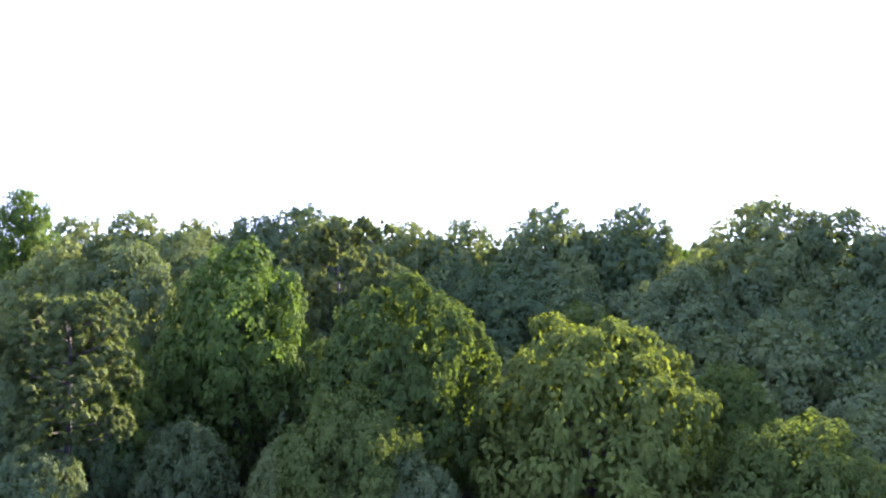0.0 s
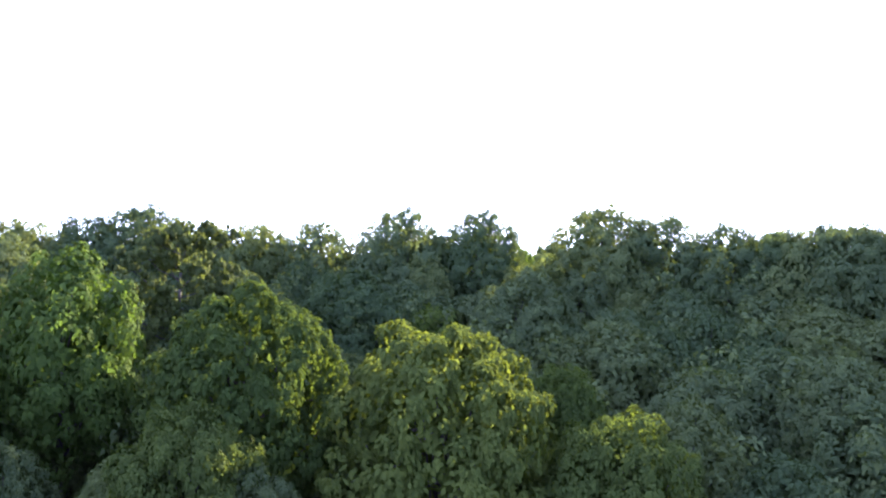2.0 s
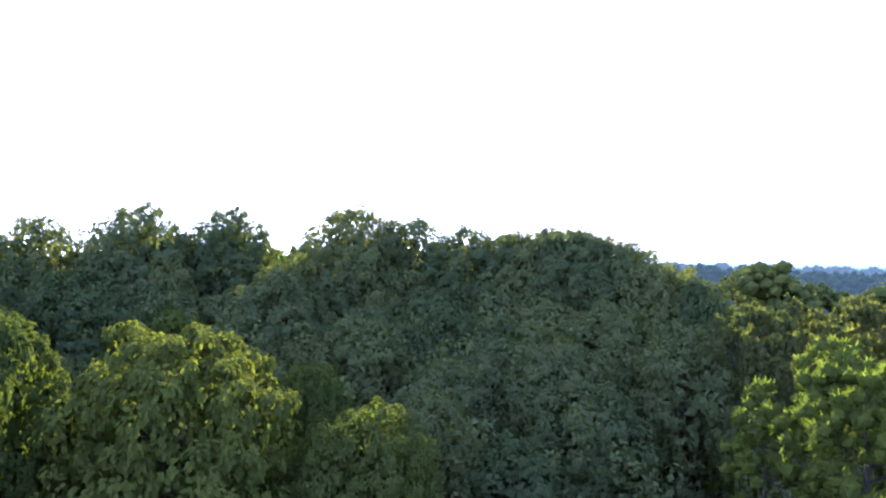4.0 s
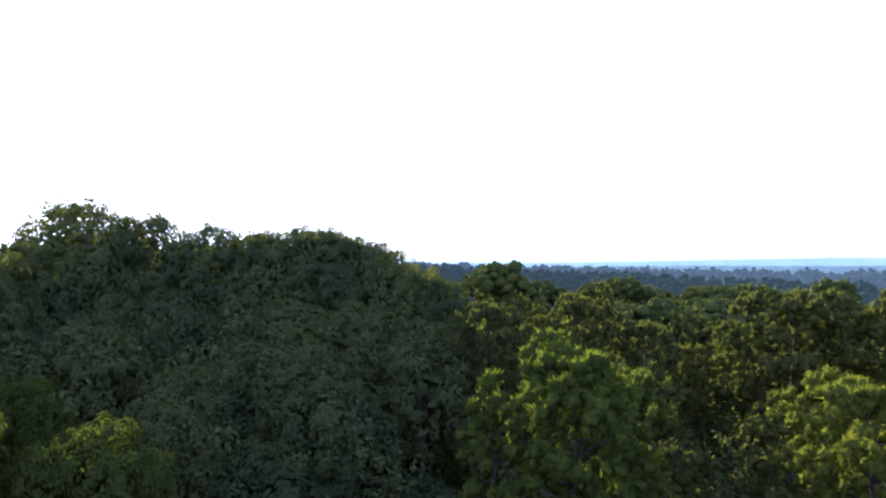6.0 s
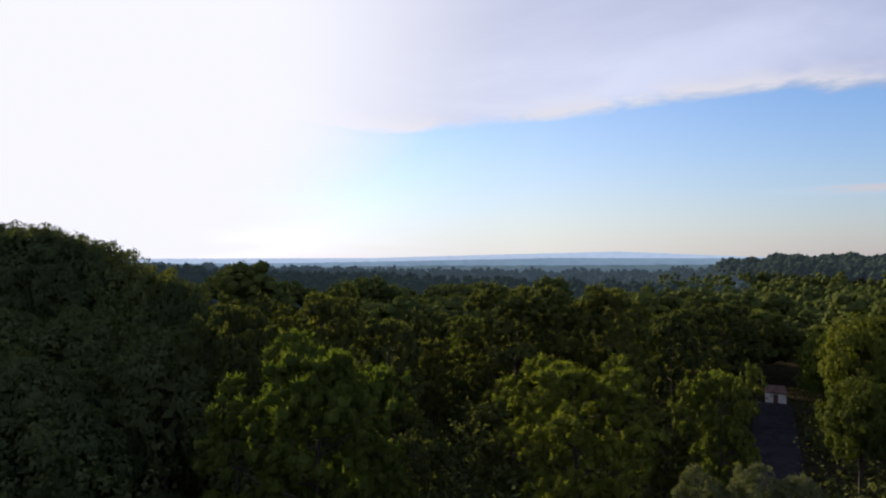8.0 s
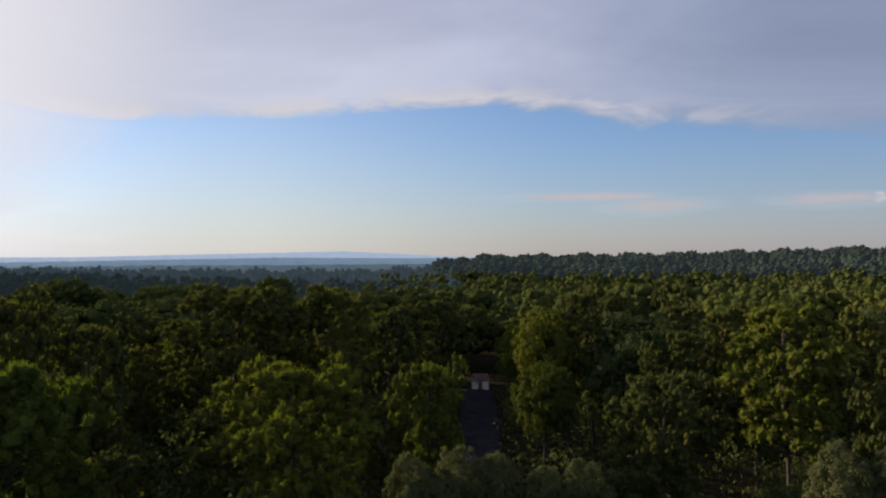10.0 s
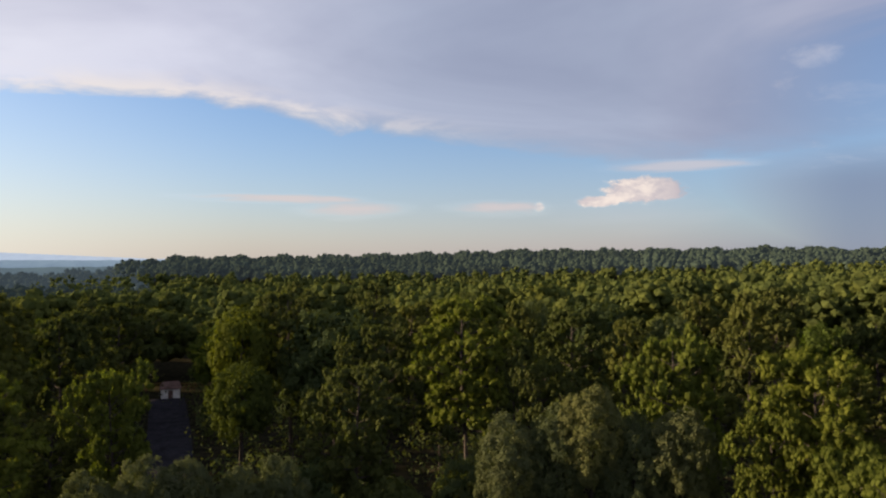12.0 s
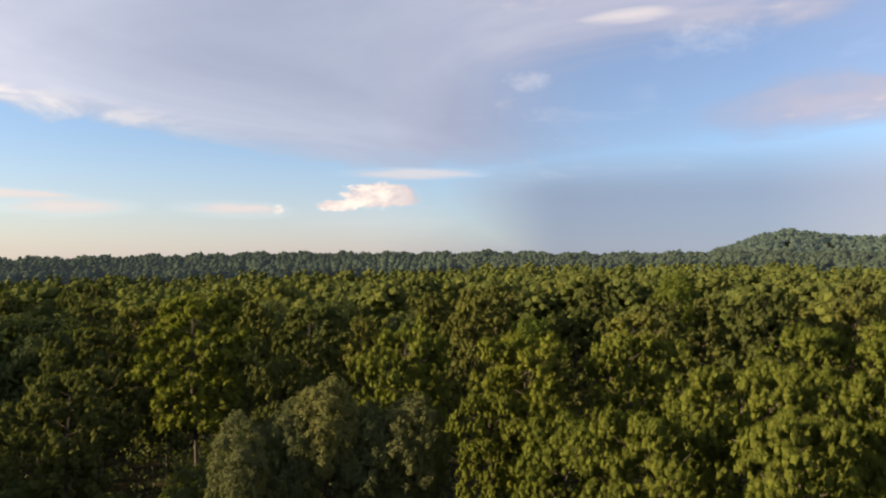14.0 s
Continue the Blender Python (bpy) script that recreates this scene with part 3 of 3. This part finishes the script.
tree(OAK, 63.9, -27.1, 19.7, 6.0)
tree(BROAD, 60.8, -17.4, 15.4, 2.9)
tree(PINE, 100.4, -11.7, 19.4, 6.0)
tree(GOLD, 44.6, -29.4, 21.3, 4.6)
tree(SILVER, 35.8, -4.0, 14.6, 1.6)
tree(SILVER, 35.5, -6.4, 14.9, 1.8)
tree(SILVER, 35.2, -8.1, 14.8, 1.5)
tree(SILVER, 34.6, -10.3, 14.2, 1.3)
tree(SILVER, 34.1, -12.1, 14.6, 1.6)
tree(SILVER, 30.6, -23.2, 15.9, 1.9)
tree(SILVER, 29.2, -25.1, 16.4, 1.7)
tree(SILVER, 28.0, -26.4, 17.5, 1.9)
tree(SILVER, 26.6, -27.9, 16.1, 1.9)
tree(SILVER, 24.9, -29.4, 16.6, 1.9)
tree(GOLD, 28.9, -34.0, 20.0, 3.7)
tree(GOLD, 19.5, -32.2, 19.8, 3.3)
tree(GOLD, 15.9, -36.4, 19.8, 2.5)
tree(PINE, 51.2, -25.8, 19.4, 3.7)
tree(PINE, 44.4, -39.7, 20.1, 3.9)
tree(PINE, 38.4, -31.3, 17.7, 2.7)
tree(GOLD, 17.9, -43.0, 19.1, 4.0)
tree(GOLD, 9.2, -31.2, 19.3, 3.2)
tree(GOLD, 6.4, -37.0, 20.6, 3.4)
tree(GOLD, 10.8, -26.5, 18.1, 2.7)
tree(GOLD, 5.6, -25.9, 18.7, 2.7)
tree(GOLD, 3.2, -29.3, 19.7, 2.4)
tree(GOLD, 15.0, -27.8, 16.8, 2.8)
tree(GOLD, 19.9, -29.5, 17.3, 2.0)
tree(OAK, 41.6, -14.3, 10.0, 3.0)
tree(OAK, 46.4, -18.7, 10.5, 3.2)
tree(OAK, 43.5, -22.8, 9.5, 3.0)
tree(OAK, 37.7, -22.7, 9.0, 2.6)
tree(OAK, 41.5, -28.0, 10.5, 3.1)
tree(OAK, 35.0, -16.0, 8.5, 2.6)
tree(OAK, -18.2, 35.6, 19.0, 2.1)
tree(OAK, -13.8, 35.4, 17.6, 2.5)
tree(OAK, -9.9, 34.6, 16.4, 2.6)
tree(OAK, -9.0, 43.1, 17.8, 2.9)
tree(OAK, -4.5, 32.7, 16.2, 2.4)
tree(OAK, -3.3, 42.9, 19.5, 3.4)
tree(OAK, 3.0, 39.9, 17.8, 2.7)
tree(OAK, -13.6, 27.9, 16.9, 2.0)
tree(OAK, 1.0, 29.0, 16.1, 2.0)
tree(OAK, 9.0, 61.3, 23.3, 5.7)
tree(OAK, 0.2, 58.0, 23.3, 3.5)
tree(OAK, -3.0, 49.9, 21.5, 3.4)
tree(OAK, 24.4, 34.2, 16.5, 3.3)
tree(OAK, 35.8, 35.1, 18.4, 4.0)
tree(OAK, 44.0, 38.0, 21.0, 4.1)
tree(OAK, 23.1, 57.4, 23.2, 6.0)
tree(PINE, 39.1, -18.4, 17.9, 3.1)
tree(OAK, -19.2, 41.8, 19.4, 3.1)
tree(OAK, -14.1, 41.7, 18.7, 2.8)
tree(OAK, 44.8, 45.9, 20.6, 6.5)
tree(OAK, 36.5, 42.5, 18.0, 4.2)
tree(OAK, 39.3, 34.4, 16.7, 3.9)


# ---- the wood between: trees where no other stands ----
def fill_wood():
    spots = random.Random(21)

    def clear(x, y, r, tight):
        return all((x - a) ** 2 + (y - b) ** 2 > (tight * (r + q)) ** 2 for a, b, q in PLACED)

    def top_at(s, d):
        hill = np.interp(d, [30, 42, 56, 70, 80, 110], [9, 12.0, 18.0, 25.5, 27.0, 27.0]) - np.interp(s, [-40, 44, 50, 56, 62], [0, .5, 2.5, 5, 7])
        flat = np.interp(d, [30, 40, 50, 60, 80, 112], [10.0, 14.5, 17.0, 17.8, 18.6, 19.6]) - np.interp(s, [56, 64, 90, 97], [0, 3.2, 3.2, 0]) * np.clip((d - 50) / 20, 0, 1)
        k = float(np.clip((s - 54) / 8, 0, 1))
        return float(hill * (1 - k) + flat * k)

    for _ in range(9000):
        s, d = spots.uniform(-38, 182), 31 + 81 * math.sqrt(spots.random())
        hill = s < 60
        if hill and d > 80 or 137 < s < 167 and 46 < d < 72 or 105 < s < 131 and d < 60 or s > 62 and d > 36 and noise.noise(Vector((d * math.sin(radians(s)) * .062, d * math.cos(radians(s)) * .062, 4))) > (.6 if s < 98 else -.16 if d < 62 else .08):
            continue
        x, y = d * math.sin(radians(s)), d * math.cos(radians(s))
        r = spots.uniform(2.8, 4.2) if hill else spots.uniform(2.9, 4.5)
        if d > 42 and abs(s - 100.3) < 60 and abs(d * math.sin(radians(s - 100.3))) < r + 1.8:
            continue
        if not clear(x, y, r, .55 if hill else .98 if d < 75 else .88):
            continue
        top = top_at(s, d) + (spots.uniform(-3.0, 1.2) if hill else spots.uniform(-6.5, 1.9) - 2.0 * (d < 62) + .8 * (d > 66))
        if 69 < s < 82 and d < 62:
            top = spots.uniform(11.0, 14.5)
        pick = spots.random()
        what = (OAK if pick < .88 else LUSH) if hill else (PINE if pick < .84 else OAK if pick < .95 else LUSH)
        tree(what, x, y, top, r, 1 if 44 < d < 58 else 2)


fill_wood()


def fill_understorey():
    """Low growth that closes the rise between the trunks: too tangled to count."""
    global rng
    rng = np.random.default_rng(33)
    spots, soup = random.Random(33), Soup()
    for q in range(1700):
        hill = q < 500
        hollow = q >= 1500
        s, d = (spots.uniform(-42, 64), 36 + 46 * math.sqrt(spots.random())) if hill else (spots.uniform(60, 190), 24 + 90 * math.sqrt(spots.random()))
        if hollow:
            s, d = spots.uniform(63, 88), 40 + 60 * spots.random()
        if abs(d * math.sin(radians(s - 100.3))) < 4.2 and 50 < d < 128:
            continue
        x, y = d * math.sin(radians(s)), d * math.cos(radians(s))
        g = float(ground_height(x, y))
        r = spots.uniform(1.4, 2.6)
        top = g + (spots.uniform(7.0, 12.5) if hill else (spots.uniform(5.0, 9.5) if hollow else spots.uniform(2.5, 7.0)))
        for q in range(8 if hill else 6):
            c = np.array([x, y, 0]) + rng.normal(0, .5, 3) * r
            c[2] = g + .4 + (top - g - 1.0) * (q + rng.random()) / (8 if hill else 6)
            k = 36 if hill else 16
            w = unit(rng.normal(0, 1, (k, 3)) + np.array([0, 0, .3]))
            soup.leaves(c + w * r * .75 * rng.uniform(.3, 1, (k, 1)), w, .40, .28, .5, True)
    tagged(new("undergrowth", soup.mesh("undergrowth", OAK_LEAF)), "dense dark leafy undergrowth below the trees", "undergrowth", kind="stuff")


fill_understorey()


# ---- woods beyond, too many to count ----
def far_woods(name, d0, d1, gap, heads, blades, leaf_size, s0, s1, leaf, low, high, label):
    global rng
    rng = np.random.default_rng(int(d0))
    soup = Soup()
    k = int((radians(s1 - s0)) * (d1 * d1 - d0 * d0) / 2 / gap ** 2)
    s, d = rng.uniform(s0, s1, k), np.sqrt(rng.uniform(d0 * d0, d1 * d1, k))
    keep = ~((np.abs(s - 100.3) < 4.3) & (d < 130))
    s, d = np.radians(s[keep]), d[keep]
    x, y = d * np.sin(s), d * np.cos(s)
    g = ground_height(x, y)
    r = gap * rng.uniform(.44, .74, len(x)) * (1.35 if d0 > 500 else 1)
    top = g + rng.uniform(low, high, len(x))
    tall = rng.uniform(.8, 1.15, len(x)) if d0 < 500 else rng.uniform(.55, .8, len(x))
    c = np.stack([x, y, top - r * tall], 1)
    soup.burrs(c, r * (.52 if d0 < 230 else .66), 1, float(np.mean(tall)), .8, 1.0)
    q = np.tile(np.arange(heads), len(x))
    i = np.repeat(np.arange(len(x)), heads)
    a, u = q * 2.4 + i, .95 - 1.25 * q / heads
    ring = np.sqrt(np.maximum(0, 1 - u * u))
    w = np.stack([np.cos(a) * ring, np.sin(a) * ring, u * tall[i]], 1)
    p = c[i] + w * (r[i] * rng.uniform(.55, .84, len(i)))[:, None]
    size = r[i] * (rng.uniform(.17, .30, len(i)) if d0 < 230 else rng.uniform(.26, .46, len(i)))
    soup.burrs(p, size, 1, .8, .62 if d0 < 500 else .85, 1.12 if d0 < 500 else 1.05)
    p, w, size = (np.repeat(z, blades, 0) for z in (p, w, size))
    d = unit(rng.normal(0, 1, p.shape) + w * .7)
    soup.leaves(p + d * size[:, None] * rng.uniform(.7, 1.05, (len(p), 1)), d, leaf_size, leaf_size * .8, .3, True)
    tagged(new(name, soup.mesh(name, leaf)), label, "forest", kind="stuff")


far_woods("near_woodland", 112, 230, 8.0, 28, 11, .55, 57, 200, WOOD_LEAF, 9.5, 19.5, "mixed pine and broadleaf canopy in evening sun")
far_woods("middle_woodland", 230, 600, 10.0, 3, 5, 1.3, 92, 196, WOOD_LEAF, 11, 19.5, "rolling green forest canopy")
# The next four woods wear materials whose faint glow is painted haze.
far_woods("valley_woodland", 230, 440, 9.0, 4, 5, 1.3, 50, 98, VALLEY, 11, 19, "forest canopy falling away, with haze painted on as glow")
far_woods("plain_woodland", 440, 920, 12.0, 2, 3, 2.0, 50, 98, PLAIN, 11, 19, "blue-green forest plain with painted evening haze")
far_woods("distant_woodland", 600, 1020, 7.6, 1, 2, 1.4, 96, 196, RIDGE, 13, 20, "distant wooded ridge with painted haze")
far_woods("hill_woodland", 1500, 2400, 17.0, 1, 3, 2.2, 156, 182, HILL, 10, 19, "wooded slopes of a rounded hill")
far_woods("side_woodland", 79, 190, 7.0, 10, 10, 1.0, -48, 48, OAK_LEAF, 8, 15, "forest canopy behind the rise")


# ---- far country, kilometres off ----
def far_range(name, d, s0, s1, heights, depth, mat, label):
    """A low range of hills along an arc: crest heights at even steps, wooded and uneven along the top."""
    steps = int((s1 - s0) * radians(1) * d / 14)
    s = np.linspace(s0, s1, steps)
    crest = np.interp(s, np.linspace(s0, s1, len(heights)), heights)
    lumps = np.array([noise.noise(Vector((q * d * .0012, d, 0))) * 1.6 + abs(noise.noise(Vector((q * d * .0054, d, 5)))) * 2.4 for q in s])
    rows = []
    for back, share in ((-depth, -.6), (-depth * .5, .45), (0, 1.0), (depth * .7, .3), (depth * 1.4, -.6)):
        r = d + back
        z = np.where(share > 0, share, 0) * (crest + 60) - 60 + (lumps if share == 1.0 else 0) + (share < 0) * -20
        rows.append(np.stack([r * np.sin(np.radians(s)), r * np.cos(np.radians(s)), z], 1))
    soup = Soup()
    faces = [(i * steps + j, (i + 1) * steps + j, (i + 1) * steps + j + 1, i * steps + j + 1) for i in range(len(rows) - 1) for j in range(steps - 1)]
    soup.add(np.concatenate(rows), faces)
    tagged(new(name, soup.mesh(name, mat, True)), label, "hills", kind="structure")


# Haze on these ranges is painted as emission, stronger with distance.
far_range("backdrop_range_near", 1500, 46, 112, [8, 8, 9, 12, 12, 14, 12, 10], 160, RANGE_NEAR, "blue-green wooded plain with haze painted on as glow")
far_range("backdrop_range_middle", 2400, 44, 114, [12, 12, 14, 22, 30, 28, 30, 26], 250, RANGE_MIDDLE, "wooded rise painted hazy blue")
far_range("backdrop_range_far", 3900, 40, 118, [30, 30, 32, 34, 52, 68, 38, 30, 24], 400, RANGE_FAR, "hills on the horizon, painted pale blue as haze")


# ---- the lane and its hut ----
def build_lane():
    """A driveway 5 m wide that runs away from the eye between the trees."""
    way = compass(100.3, 0)
    side = Vector((way.y, -way.x, 0))
    soup = Soup()
    rows = []
    for i in range(30):
        d = 58 + i * 2.2
        for k in (-2.5, -1.25, 0, 1.25, 2.5):
            p = way * d + side * (k + .3 * math.sin(d * .09))
            rows.append((p.x, p.y, float(ground_height(p.x, p.y)) + .10 - .012 * k * k * .5))
    faces = [(i * 5 + j, i * 5 + j + 1, i * 5 + j + 6, i * 5 + j + 5) for i in range(29) for j in range(4)]
    soup.add(np.array(rows), faces)
    tagged(new("road", soup.mesh("road", ASPHALT, True)), "narrow grey asphalt drive between tall trees", "road", kind="structure")


def box(soup, x0, x1, y0, y1, z0, z1):
    v = np.array([(x, y, z) for z in (z0, z1) for y in (y0, y1) for x in (x0, x1)], float)
    soup.add(v, [(0, 2, 3, 1), (4, 5, 7, 6), (0, 1, 5, 4), (2, 6, 7, 3), (0, 4, 6, 2), (1, 3, 7, 5)])


def build_hut():
    """A small white hut with a low brown roof at the end of the lane."""
    p = compass(100.35, 0) * 121.5
    hut = new("hut")
    hut.matrix_basis = pose(p.x, p.y, float(ground_height(p.x, p.y)) - .05, 0, 0, -100.35) @ Matrix.Scale(.72, 4)
    wall = Soup()
    box(wall, -2.0, 2.0, 0, 3.2, 0, 2.3)
    part("wall", wall.mesh("wall", PAINT), hut, "white painted boards")
    roof = Soup()
    v = np.array([(-2.3, -.35, 2.25), (2.3, -.35, 2.25), (2.3, 3.5, 2.25), (-2.3, 3.5, 2.25), (-1.7, 1.6, 3.7), (1.7, 1.6, 3.7),
                  (-2.3, -.35, 2.35), (2.3, -.35, 2.35), (2.3, 3.5, 2.35), (-2.3, 3.5, 2.35)], float)
    roof.add(v, [(6, 7, 5, 4), (8, 9, 4, 5), (0, 1, 7, 6), (2, 3, 9, 8), (3, 2, 1, 0), (1, 2, 8, 7), (3, 0, 6, 9)])
    roof.add(v, [(7, 8, 5), (9, 6, 4)])
    part("roof", roof.mesh("roof", ROOFING), hut, "red-brown shingle roof")
    door = Soup()
    box(door, -.5, .5, -.06, -.01, .05, 1.95)
    part("door", door.mesh("door", ROOFING), hut)
    tagged(hut, "small white hut with a red-brown roof at the lane's end", "hut")


build_lane()
build_hut()
